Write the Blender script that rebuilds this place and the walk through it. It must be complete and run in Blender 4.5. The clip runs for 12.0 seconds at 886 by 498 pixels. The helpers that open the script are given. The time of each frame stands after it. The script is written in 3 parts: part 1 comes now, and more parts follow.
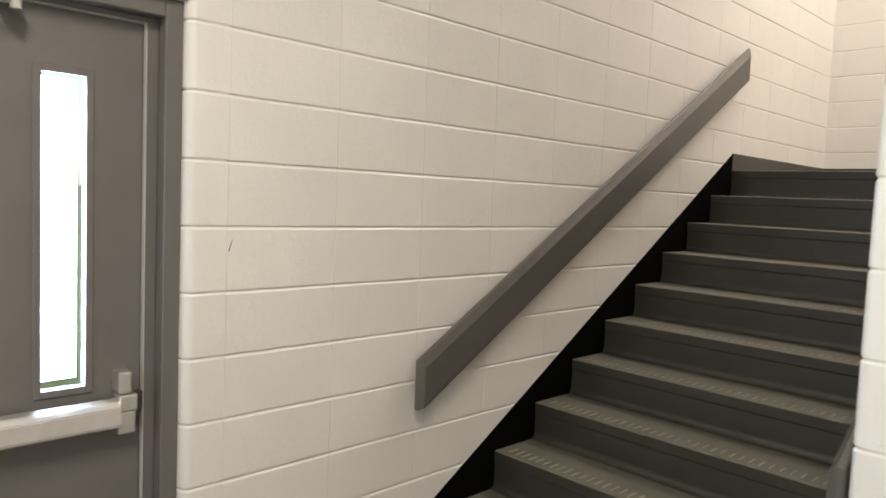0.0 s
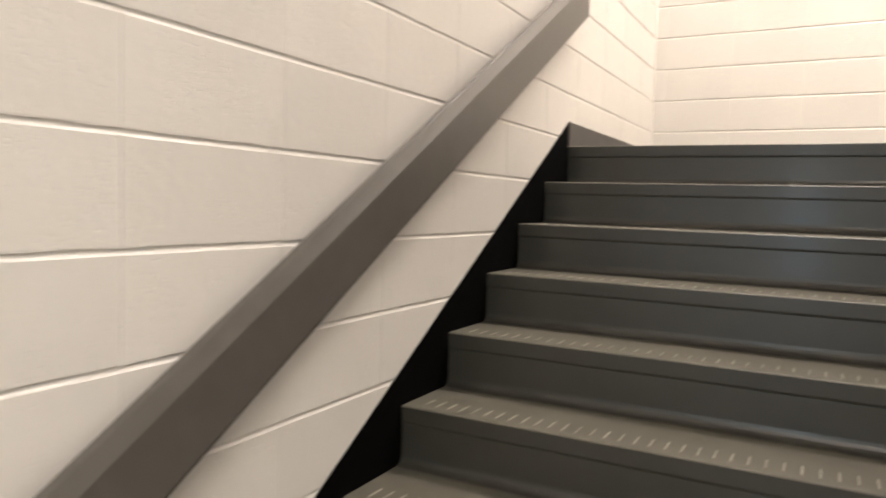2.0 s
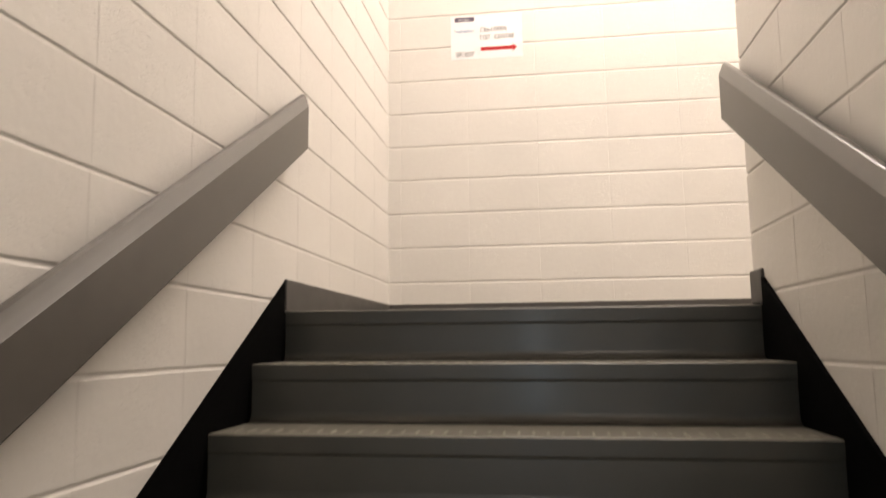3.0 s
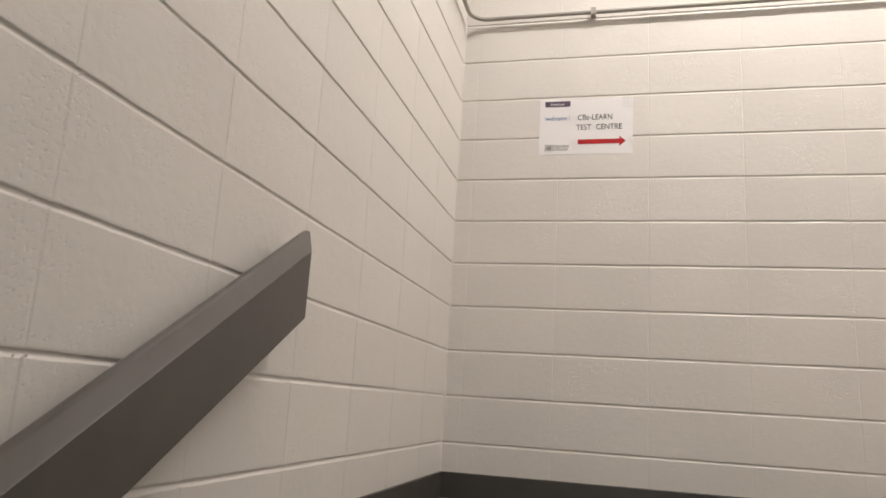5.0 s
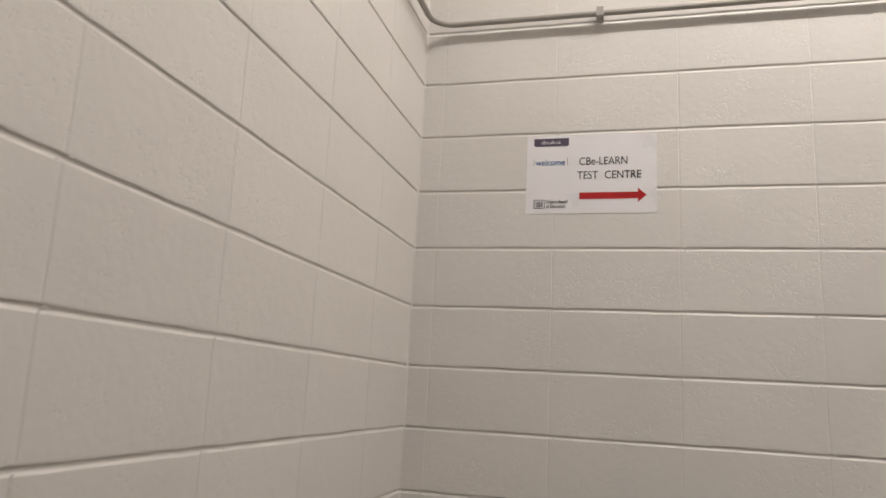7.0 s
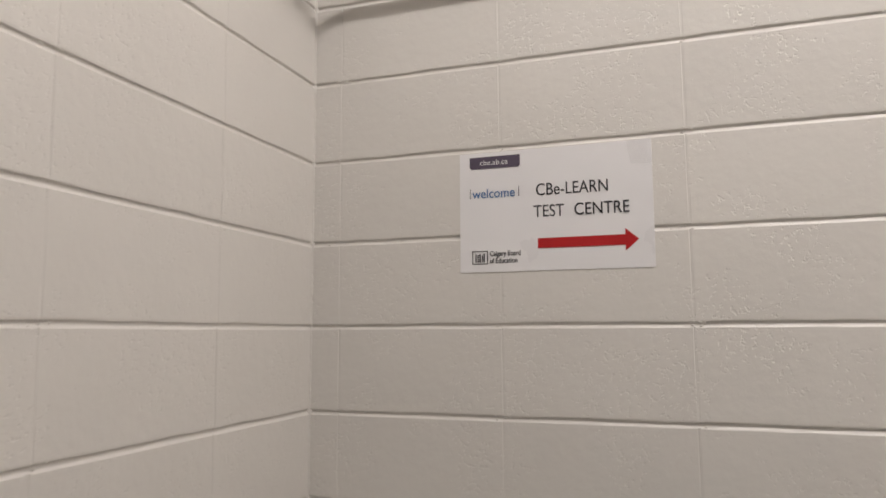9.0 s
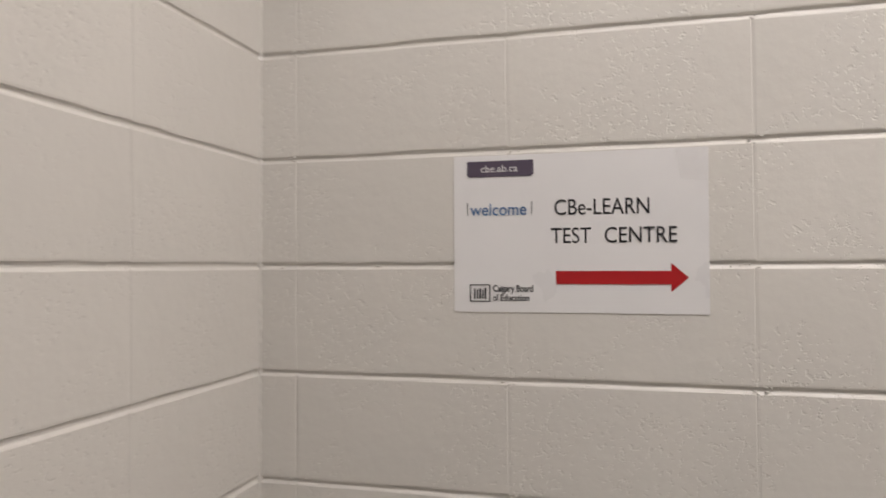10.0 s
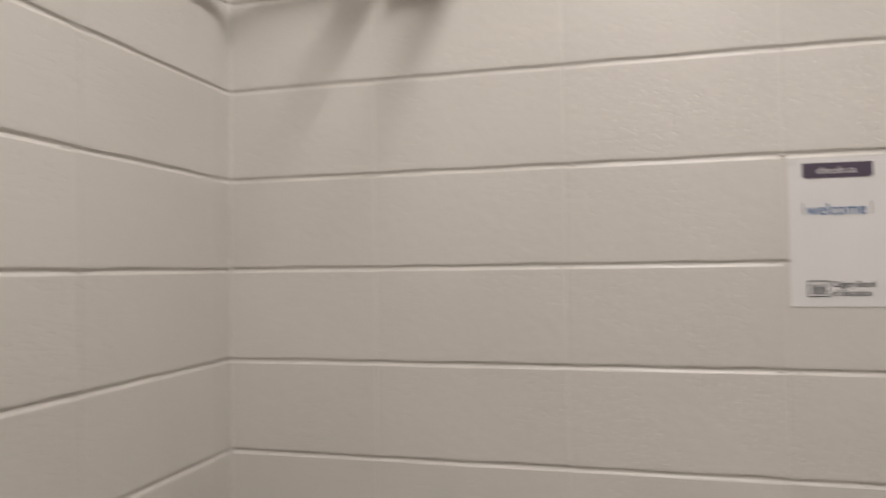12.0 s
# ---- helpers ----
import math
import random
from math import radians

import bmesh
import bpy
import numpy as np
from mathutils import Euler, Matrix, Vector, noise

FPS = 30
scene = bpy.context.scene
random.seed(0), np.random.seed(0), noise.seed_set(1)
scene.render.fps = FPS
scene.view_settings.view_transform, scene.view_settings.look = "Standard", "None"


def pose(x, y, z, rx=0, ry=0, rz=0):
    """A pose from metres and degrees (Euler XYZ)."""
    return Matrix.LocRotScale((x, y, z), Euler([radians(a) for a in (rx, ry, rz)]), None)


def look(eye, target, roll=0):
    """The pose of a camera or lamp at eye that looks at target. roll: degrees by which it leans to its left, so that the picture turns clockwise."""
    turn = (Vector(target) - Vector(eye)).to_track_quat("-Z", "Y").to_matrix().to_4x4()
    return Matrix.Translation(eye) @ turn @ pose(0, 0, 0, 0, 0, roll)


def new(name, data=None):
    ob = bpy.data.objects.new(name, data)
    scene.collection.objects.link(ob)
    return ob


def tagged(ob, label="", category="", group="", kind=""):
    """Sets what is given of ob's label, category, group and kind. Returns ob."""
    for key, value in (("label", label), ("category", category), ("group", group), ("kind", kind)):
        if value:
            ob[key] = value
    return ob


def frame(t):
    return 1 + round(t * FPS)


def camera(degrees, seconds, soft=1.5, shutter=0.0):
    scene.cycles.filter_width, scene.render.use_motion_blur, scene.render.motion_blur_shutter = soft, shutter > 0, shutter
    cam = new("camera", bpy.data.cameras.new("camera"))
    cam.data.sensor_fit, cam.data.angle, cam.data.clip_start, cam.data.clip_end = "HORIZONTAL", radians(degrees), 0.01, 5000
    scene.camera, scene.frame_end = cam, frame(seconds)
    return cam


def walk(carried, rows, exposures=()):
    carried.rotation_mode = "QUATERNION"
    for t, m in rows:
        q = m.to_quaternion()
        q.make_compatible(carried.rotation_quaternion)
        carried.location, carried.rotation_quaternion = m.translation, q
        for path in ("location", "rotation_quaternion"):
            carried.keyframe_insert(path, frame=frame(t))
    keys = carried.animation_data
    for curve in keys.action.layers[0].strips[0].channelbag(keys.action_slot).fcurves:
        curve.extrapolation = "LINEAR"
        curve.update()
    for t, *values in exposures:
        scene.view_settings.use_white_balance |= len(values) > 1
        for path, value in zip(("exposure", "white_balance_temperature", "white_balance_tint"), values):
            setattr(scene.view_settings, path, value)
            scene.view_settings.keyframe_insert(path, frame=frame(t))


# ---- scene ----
# ---- camera and walk ----
cam = camera(63.62, 12.0, soft=1.6, shutter=0.3)
walk(cam, [
    (0.0, pose(2.022, -1.054, -0.281, 85.86, -2.38, 45.75)),
    (0.5, pose(1.769, -0.738, -0.304, 85.84, -0.55, 47.20)),
    (1.0, pose(1.535, -0.396, -0.304, 85.60, -0.93, 49.40)),
    (1.5, pose(1.226, -0.055, -0.314, 85.11, -0.61, 42.87)),
    (2.0, pose(1.041, 0.409, -0.308, 86.48, -1.59, 28.33)),
    (2.5, pose(0.948, 0.817, -0.280, 90.77, -2.50, 16.71)),
    (3.0, pose(0.859, 1.158, -0.146, 97.54, 0.63, 7.72)),
    (3.5, pose(0.865, 1.405, 0.008, 102.18, 0.17, 7.23)),
    (3.7, pose(0.843, 1.483, 0.069, 102.88, 0.04, 10.15)),
    (5.3, pose(0.728, 2.169, 0.459, 101.79, -3.51, 13.57)),
    (5.5, pose(0.712, 2.263, 0.527, 101.02, -2.96, 11.09)),
    (6.0, pose(0.774, 2.485, 0.651, 100.68, -2.38, 10.41)),
    (6.5, pose(0.764, 2.658, 0.776, 101.22, -4.67, 16.45)),
    (7.0, pose(0.729, 2.872, 0.924, 101.19, -3.06, 14.57)),
    (8.8, pose(0.806, 3.565, 1.332, 96.71, 0.65, 17.33)),
    (9.0, pose(0.865, 3.651, 1.384, 96.69, 0.23, 18.97)),
    (9.5, pose(0.745, 3.792, 1.464, 93.62, -0.82, 17.44)),
    (10.0, pose(0.680, 3.962, 1.596, 91.45, 0.19, 14.68)),
    (10.5, pose(0.826, 4.133, 1.589, 90.76, 2.79, 2.54)),
    (10.9, pose(1.067, 4.279, 1.582, 91.60, 2.64, -18.39)),
    (11.1, pose(1.198, 4.334, 1.591, 90.73, 1.55, -29.66)),
    (11.3, pose(1.344, 4.369, 1.582, 91.55, -0.47, -40.08)),
    (11.5, pose(1.477, 4.418, 1.593, 92.59, 0.81, -53.85)),
    (11.7, pose(1.641, 4.412, 1.602, 93.41, 1.91, -65.15)),
    (12.0, pose(1.885, 4.328, 1.595, 91.62, 0.73, -75.71)),
], exposures=[
    (0.0, 1.20, 6900, 8), (0.5, 1.28, 7200, 11), (1.0, 1.31, 7050, 11), (1.5, 1.45, 7000, 12), (2.0, 1.72, 6950, 11), (2.5, 1.60, 7100, 13), (3.0, 1.20, 7200, 13), (3.5, 0.93, 7050, 12),
    (5.5, 0.25, 6550, 10), (7.0, -0.02, 6500, 10), (9.5, -0.17, 6400, 10), (10.5, -0.23, 6400, 10), (11.0, -0.36, 6400, 10), (12.0, -0.38, 6450, 9),
])

# ---- world, lights ----
world = bpy.data.worlds.new("world")
scene.world = world
world.use_nodes = True
wn = world.node_tree.nodes
sky = wn.new("ShaderNodeTexSky")
sky.sky_type = "NISHITA"
sky.sun_disc = False
sky.sun_elevation, sky.sun_rotation = radians(42), radians(60)
world.node_tree.links.new(sky.outputs[0], wn["Background"].inputs[0])
wn["Background"].inputs[1].default_value = 0.12


def area_lamp(name, m, sx, sy, watts, colour):
    data = bpy.data.lights.new(name, "AREA")
    data.shape, data.size, data.size_y, data.energy, data.color = "RECTANGLE", sx, sy, watts, colour
    ob = new(name, data)
    ob.matrix_world = m
    return ob


sun_data = bpy.data.lights.new("sun", "SUN")
sun_data.energy, sun_data.angle, sun_data.color = 3.0, radians(0.5), (1.0, 0.95, 0.88)
sun = new("sun", sun_data)
sun.matrix_world = look((-3, -4, 5), (0, 0, 0))

FLOOR, LAND = -1.895, -0.031       # lower floor and landing heights
FAR, RIGHT = 5.187, 3.32           # inner faces of the far and the end wall
DIV, DIV2 = 1.555, 1.755           # divider wall faces
DIV_A, DIV_B = 0.70, 3.60          # divider's ends
RUN, RISE = 0.2748, 0.1695
CEIL, LOW_CEIL = 3.6, 1.62
SLOPE = RISE / RUN

area_lamp("landing_light", pose(1.75, 4.08, CEIL - 0.1), 2.3, 0.12, 58, (1.0, 0.93, 0.89))
# two added emitters beside the lamp brighten the upper walls; its side glow is assumed
for side in (-1, 1):
    area_lamp("landing_side_fill", pose(1.75, 4.08 + 0.105 * side, CEIL - 0.045, 90 * side), 2.3, 0.07, 4.5, (1.0, 0.93, 0.89))
# unseen lamp added to brighten the lobby and the lower flight
area_lamp("lobby_fill", pose(1.9, -1.3, LOW_CEIL - 0.08), 1.2, 0.16, 43, (1.0, 0.93, 0.86))
area_lamp("window_daylight", pose(0.8, -3.22, -0.35, 90, 0, 0), 0.3, 1.28, 6, (0.52, 0.74, 1.0))
area_lamp("door_daylight", pose(-0.19, -0.431, -0.42, 0, -90, 0), 0.86, 0.12, 11, (0.45, 0.69, 1.0))


# ---- materials ----
def material(name, colour, rough=0.5, metal=0.0, vary=0.06, scale=6.0, bump=0.0, bump_scale=60.0, coat=0.0, random_tint=0.0, pits=0.0, gloss_vary=0.12):
    m = bpy.data.materials.new(name)
    m.use_nodes = True
    n, l = m.node_tree.nodes, m.node_tree.links
    b = n["Principled BSDF"]
    b.inputs["Roughness"].default_value = rough
    b.inputs["Metallic"].default_value = metal
    b.inputs["Coat Weight"].default_value = coat
    b.inputs["Coat Roughness"].default_value = 0.14
    co = n.new("ShaderNodeNewGeometry")
    big = n.new("ShaderNodeTexNoise")
    big.inputs["Scale"].default_value = scale
    big.inputs["Detail"].default_value = 5
    l.new(co.outputs["Position"], big.inputs["Vector"])
    ramp = n.new("ShaderNodeMapRange")
    ramp.inputs["From Min"].default_value, ramp.inputs["From Max"].default_value = 0.3, 0.7
    ramp.inputs["To Min"].default_value, ramp.inputs["To Max"].default_value = 1 - vary, 1 + vary
    l.new(big.outputs["Fac"], ramp.inputs["Value"])
    mul = n.new("ShaderNodeMixRGB")
    mul.blend_type = "MULTIPLY"
    mul.inputs[0].default_value = 1
    mul.inputs[1].default_value = (*colour, 1)
    last = ramp.outputs[0]
    if random_tint:
        info = n.new("ShaderNodeObjectInfo")
        rr = n.new("ShaderNodeMapRange")
        rr.inputs["To Min"].default_value, rr.inputs["To Max"].default_value = 1 - random_tint, 1 + random_tint
        l.new(info.outputs["Random"], rr.inputs["Value"])
        mm = n.new("ShaderNodeMath")
        mm.operation = "MULTIPLY"
        l.new(last, mm.inputs[0])
        l.new(rr.outputs[0], mm.inputs[1])
        last = mm.outputs[0]
    l.new(last, mul.inputs[2])
    l.new(mul.outputs[0], b.inputs["Base Color"])
    rv = n.new("ShaderNodeMapRange")
    rv.inputs["To Min"].default_value, rv.inputs["To Max"].default_value = max(rough - gloss_vary, 0.03), min(rough + gloss_vary, 1)
    l.new(big.outputs["Fac"], rv.inputs["Value"])
    l.new(rv.outputs[0], b.inputs["Roughness"])
    if bump or pits:
        fine = n.new("ShaderNodeTexNoise")
        fine.inputs["Scale"].default_value = bump_scale
        fine.inputs["Detail"].default_value = 6
        l.new(co.outputs["Position"], fine.inputs["Vector"])
        height = fine.outputs["Fac"]
        if pits:
            # shallow pits of the concrete under the paint, in patches and more on some blocks
            pit = n.new("ShaderNodeTexNoise")
            pit.inputs["Scale"].default_value = 125
            pit.inputs["Detail"].default_value = 3
            l.new(co.outputs["Position"], pit.inputs["Vector"])
            edge = n.new("ShaderNodeMapRange")
            edge.inputs["From Min"].default_value, edge.inputs["From Max"].default_value = 0.59, 0.66
            edge.inputs["To Min"].default_value, edge.inputs["To Max"].default_value = 0, 1
            l.new(pit.outputs["Fac"], edge.inputs["Value"])
            patch = n.new("ShaderNodeTexNoise")
            patch.inputs["Scale"].default_value = 7
            l.new(co.outputs["Position"], patch.inputs["Vector"])
            pm = n.new("ShaderNodeMapRange")
            pm.inputs["From Min"].default_value, pm.inputs["From Max"].default_value = 0.47, 0.62
            l.new(patch.outputs["Fac"], pm.inputs["Value"])
            oi = n.new("ShaderNodeObjectInfo")
            om = n.new("ShaderNodeMath")
            om.operation = "MULTIPLY"
            ow = n.new("ShaderNodeMapRange")
            ow.inputs["To Min"].default_value, ow.inputs["To Max"].default_value = 0.25, 1
            l.new(oi.outputs["Random"], ow.inputs["Value"])
            l.new(ow.outputs[0], om.inputs[0])
            l.new(pm.outputs[0], om.inputs[1])
            pp = n.new("ShaderNodeMath")
            pp.operation = "MULTIPLY"
            l.new(om.outputs[0], pp.inputs[0])
            l.new(edge.outputs[0], pp.inputs[1])
            sub = n.new("ShaderNodeMath")
            sub.operation = "MULTIPLY_ADD"
            sub.inputs[1].default_value = -pits
            l.new(pp.outputs[0], sub.inputs[0])
            l.new(height, sub.inputs[2])
            height = sub.outputs[0]
        bp = n.new("ShaderNodeBump")
        bp.inputs["Strength"].default_value = max(bump, 0.05)
        bp.inputs["Distance"].default_value = 0.003
        l.new(height, bp.inputs["Height"])
        l.new(bp.outputs[0], b.inputs["Normal"])
    return m


PAINT = material("block_paint", (0.70, 0.67, 0.63), 0.36, vary=0.025, scale=3.0, bump=0.34, bump_scale=38, random_tint=0.02, pits=3.2)
PLASTER = material("plain_wall_paint", (0.70, 0.67, 0.63), 0.6, vary=0.02, bump=0.1)
CEILING = material("ceiling_paint", (0.75, 0.73, 0.69), 0.8, vary=0.02, bump=0.2)
RAIL = material("rail_grey_paint", (0.097, 0.088, 0.078), 0.33, gloss_vary=0.04, vary=0.06, scale=20, bump=0.06, bump_scale=300)
DOOR = material("door_grey_paint", (0.135, 0.122, 0.114), 0.42, vary=0.04, scale=8, bump=0.05, bump_scale=200)
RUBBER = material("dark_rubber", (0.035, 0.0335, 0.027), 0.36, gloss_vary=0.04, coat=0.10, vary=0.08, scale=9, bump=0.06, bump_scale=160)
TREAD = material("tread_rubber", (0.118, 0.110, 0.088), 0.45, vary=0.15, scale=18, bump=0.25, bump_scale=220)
# pale rib colour paints in the glints on the raised rubber pattern
RIB = material("glinting_tread_ribs", (0.27, 0.255, 0.21), 0.4, vary=0.25, scale=12)
BASE = material("baseboard_vinyl", (0.055, 0.050, 0.045), 0.42, vary=0.10, scale=12, bump=0.05)
BLACK = material("black_skirting_paint", (0.0025, 0.0024, 0.0024), 0.85, vary=0.2, scale=30, bump=0.2)
BLACK.node_tree.nodes["Principled BSDF"].inputs["Specular IOR Level"].default_value = 0.03
FLOORM = material("landing_vinyl", (0.16, 0.15, 0.122), 0.35, vary=0.12, scale=9, bump=0.08)
STEEL = material("satin_aluminium", (0.62, 0.59, 0.55), 0.34, metal=0.85, vary=0.05, scale=30)
PIPE = material("painted_conduit", (0.36, 0.34, 0.305), 0.42, metal=0.15, vary=0.05, scale=30, bump=0.04)
PAPER = material("paper", (0.80, 0.785, 0.79), 0.30, vary=0.015, scale=9, bump=0.08, bump_scale=14)
INK = material("black_ink", (0.02, 0.02, 0.025), 0.5)
BLUE = material("blue_ink", (0.035, 0.14, 0.34), 0.5)
RED = material("red_ink", (0.43, 0.005, 0.008), 0.5)
PURPLE = material("purple_ink", (0.085, 0.065, 0.10), 0.5)
WHITE_P = material("white_plastic", (0.74, 0.72, 0.66), 0.35)
DARK_P = material("dark_plastic", (0.03, 0.028, 0.026), 0.4)
GASKET = material("weatherstrip", (0.42, 0.40, 0.38), 0.6)
GRASS = material("grass", (0.09, 0.12, 0.04), 0.9, vary=0.4, scale=3)
GLASS = bpy.data.materials.new("clear_glass")
GLASS.use_nodes = True
GLASS.node_tree.nodes["Principled BSDF"].inputs["Transmission Weight"].default_value = 1.0
GLASS.node_tree.nodes["Principled BSDF"].inputs["Roughness"].default_value = 0.0
TAPE = bpy.data.materials.new("clear_tape")
TAPE.use_nodes = True
TAPE.node_tree.nodes["Principled BSDF"].inputs["Base Color"].default_value = (0.8, 0.78, 0.76, 1)
TAPE.node_tree.nodes["Principled BSDF"].inputs["Roughness"].default_value = 0.12
TAPE.node_tree.nodes["Principled BSDF"].inputs["Alpha"].default_value = 0.04


# ---- mesh helpers ----
def part(name, bm, mat, parent=None, label="", smooth=False):
    me = bpy.data.meshes.new(name)
    bmesh.ops.recalc_face_normals(bm, faces=bm.faces)
    bm.to_mesh(me)
    bm.free()
    if mat:
        me.materials.append(mat)
    if smooth:
        for p in me.polygons:
            p.use_smooth = True
    ob = new(name, me)
    if parent:
        ob.parent = parent
    if label:
        tagged(ob, label)
    return ob


def box(bm, x0, y0, z0, x1, y1, z1, bevel=0.0, segs=2):
    vs = [bm.verts.new((x, y, z)) for x in (x0, x1) for y in (y0, y1) for z in (z0, z1)]
    fs = [bm.faces.new([vs[i] for i in q]) for q in ((0, 1, 3, 2), (4, 6, 7, 5), (0, 4, 5, 1), (2, 3, 7, 6), (0, 2, 6, 4), (1, 5, 7, 3))]
    if bevel:
        es = list({e for f in fs for e in f.edges})
        bmesh.ops.bevel(bm, geom=es, offset=bevel, segments=segs, profile=0.6, affect="EDGES")
    return bm


def boxed(name, c, mat, parent=None, bevel=0.0, label=""):
    return part(name, box(bmesh.new(), *c, bevel=bevel), mat, parent, label)


def prism(bm, outline, axis, a, b):
    """outline: 2D points in the two axes other than axis, swept from a to b."""
    def at(p, v):
        q = list(p)
        q.insert("xyz".index(axis), v)
        return q
    lo = [bm.verts.new(at(p, a)) for p in outline]
    hi = [bm.verts.new(at(p, b)) for p in outline]
    n = len(outline)
    bm.faces.new(lo)
    bm.faces.new(hi[::-1])
    for i in range(n):
        bm.faces.new((lo[i], lo[(i + 1) % n], hi[(i + 1) % n], hi[i]))
    return bm


def tube(bm, points, r, sides=12):
    rings = []
    for i, p in enumerate(points):
        p = Vector(p)
        a = Vector(points[max(i - 1, 0)])
        b = Vector(points[min(i + 1, len(points) - 1)])
        d = (b - a).normalized()
        up = Vector((0, 0, 1)) if abs(d.z) < 0.9 else Vector((1, 0, 0))
        s = d.cross(up).normalized()
        u = s.cross(d)
        rings.append([bm.verts.new(p + r * (math.cos(t) * s + math.sin(t) * u)) for t in (2 * math.pi * k / sides for k in range(sides))])
    for a, b in zip(rings, rings[1:]):
        for k in range(sides):
            bm.faces.new((a[k], a[(k + 1) % sides], b[(k + 1) % sides], b[k]))
    bm.faces.new(rings[0])
    bm.faces.new(rings[-1][::-1])
    return bm


def thing(name, label, category, at=(0, 0, 0), group=""):
    ob = tagged(new(name), label, category, group)
    ob.location = at
    ob.empty_display_size = 0.1
    return ob


def structure(ob, label=""):
    return tagged(ob, label, kind="structure")


# ---- large structure ----
structure(boxed("floor", (-0.02, -3.2, FLOOR - 0.15, 4.2, 3.5, FLOOR), FLOORM), "dark grey vinyl floor of the lower lobby")
wall_left = structure(boxed("wall_left", (-0.2, -0.10, FLOOR - 0.15, -0.012, FAR + 0.2, CEIL), PLASTER), "cream painted concrete block wall beside the stair")
wall_door = thing("wall_door", "cream painted wall round the exit door", "", (0, 0, 0))
structure(wall_door)
boxed("wall_over_door", (-0.2, -1.24, 0.255, -0.012, -0.10, CEIL), PLASTER, wall_door)
boxed("wall_beside_door", (-0.2, -3.2, FLOOR - 0.15, -0.012, -1.24, CEIL), PLASTER, wall_door)
wall_far = structure(boxed("wall_far", (-0.012, FAR + 0.012, FLOOR - 0.15, RIGHT + 0.2, FAR + 0.2, CEIL), PLASTER), "cream painted concrete block wall behind the landing")
wall_right = structure(boxed("wall_right", (RIGHT + 0.012, 0.5, FLOOR - 0.15, RIGHT + 0.2, FAR + 0.012, CEIL), PLASTER), "cream painted concrete block wall at the end of the landing")
back = structure(thing("wall_lobby_back", "plain cream lobby wall", ""))
for c in ((-0.2, FLOOR - 0.15, 0.3, LOW_CEIL), (1.3, FLOOR - 0.15, 4.4, LOW_CEIL), (0.3, FLOOR - 0.15, 1.3, -1.0), (0.3, 0.3, 1.3, LOW_CEIL)):
    boxed("wall_piece", (c[0], -3.4, c[1], c[2], -3.2, c[3]), PLASTER, back)
structure(boxed("wall_lobby_side", (4.2, -3.2, FLOOR - 0.15, 4.4, 0.712, CEIL), PLASTER), "plain cream lobby wall")
structure(boxed("wall_under_stair", (DIV2, DIV_A + 0.012, FLOOR - 0.15, 4.2, DIV_A + 0.2, CEIL), PLASTER), "plain cream wall facing the lobby")
structure(boxed("ceiling", (-0.2, 0.9, CEIL, RIGHT + 0.2, FAR + 0.2, CEIL + 0.15), CEILING), "white painted ceiling over the stairwell")
structure(boxed("ceiling_lobby", (-0.2, -3.4, LOW_CEIL, 4.4, 0.9, LOW_CEIL + 0.25), CEILING), "white painted ceiling over the lobby")
structure(boxed("wall_over_lobby", (-0.2, 0.7, LOW_CEIL + 0.25, RIGHT + 0.2, 0.9, CEIL + 0.15), PLASTER), "plain cream wall above the lobby ceiling")
landing = structure(boxed("landing_floor", (-0.012, 3.5537, LAND - 0.2, RIGHT + 0.012, FAR + 0.012, LAND), FLOORM), "grey-green vinyl floor of the stair landing")
# plain slab closing the space behind the divider wall
bm = prism(bmesh.new(), [(3.56, LAND - 0.2), (3.56, LAND), (0.9, LAND + 2.66 * SLOPE), (0.9, LAND + 2.66 * SLOPE - 0.2)], "x", DIV2, RIGHT + 0.012)
structure(part("ramp_slab", bm, PLASTER), "plain slab closing the far side of the divider")

# divider wall with its sloped top
CAP_Z = 1.137


def cap_z(y):
    return CAP_Z + (DIV_B - y) * SLOPE


wall_divider = structure(part("wall_divider", prism(bmesh.new(), [(DIV_A + 0.06, FLOOR - 0.1), (DIV_B - 0.012, FLOOR - 0.1), (DIV_B - 0.012, cap_z(DIV_B)), (DIV_A + 0.06, cap_z(DIV_A + 0.06))], "x", DIV + 0.012, DIV2), PLASTER), "cream painted concrete block divider wall with a sloped top")

# ---- stair ----
stair = thing("staircase", "straight stair with dark grey rubber treads, rising to the landing", "stairs", (0.78, 2.1, FLOOR))
inv = Matrix.Translation((-0.78, -2.1, -FLOOR))


def under(ob, parent_at):
    ob.location = (-parent_at[0], -parent_at[1], -parent_at[2])
    return ob


def stair_part(name, bm, mat, label=""):
    # the flight hangs a few millimetres towards the divider
    for v in bm.verts:
        v.co.z -= 0.005 * v.co.x / DIV
    return under(part(name, bm, mat, stair, label), (0.78, 2.1, FLOOR))


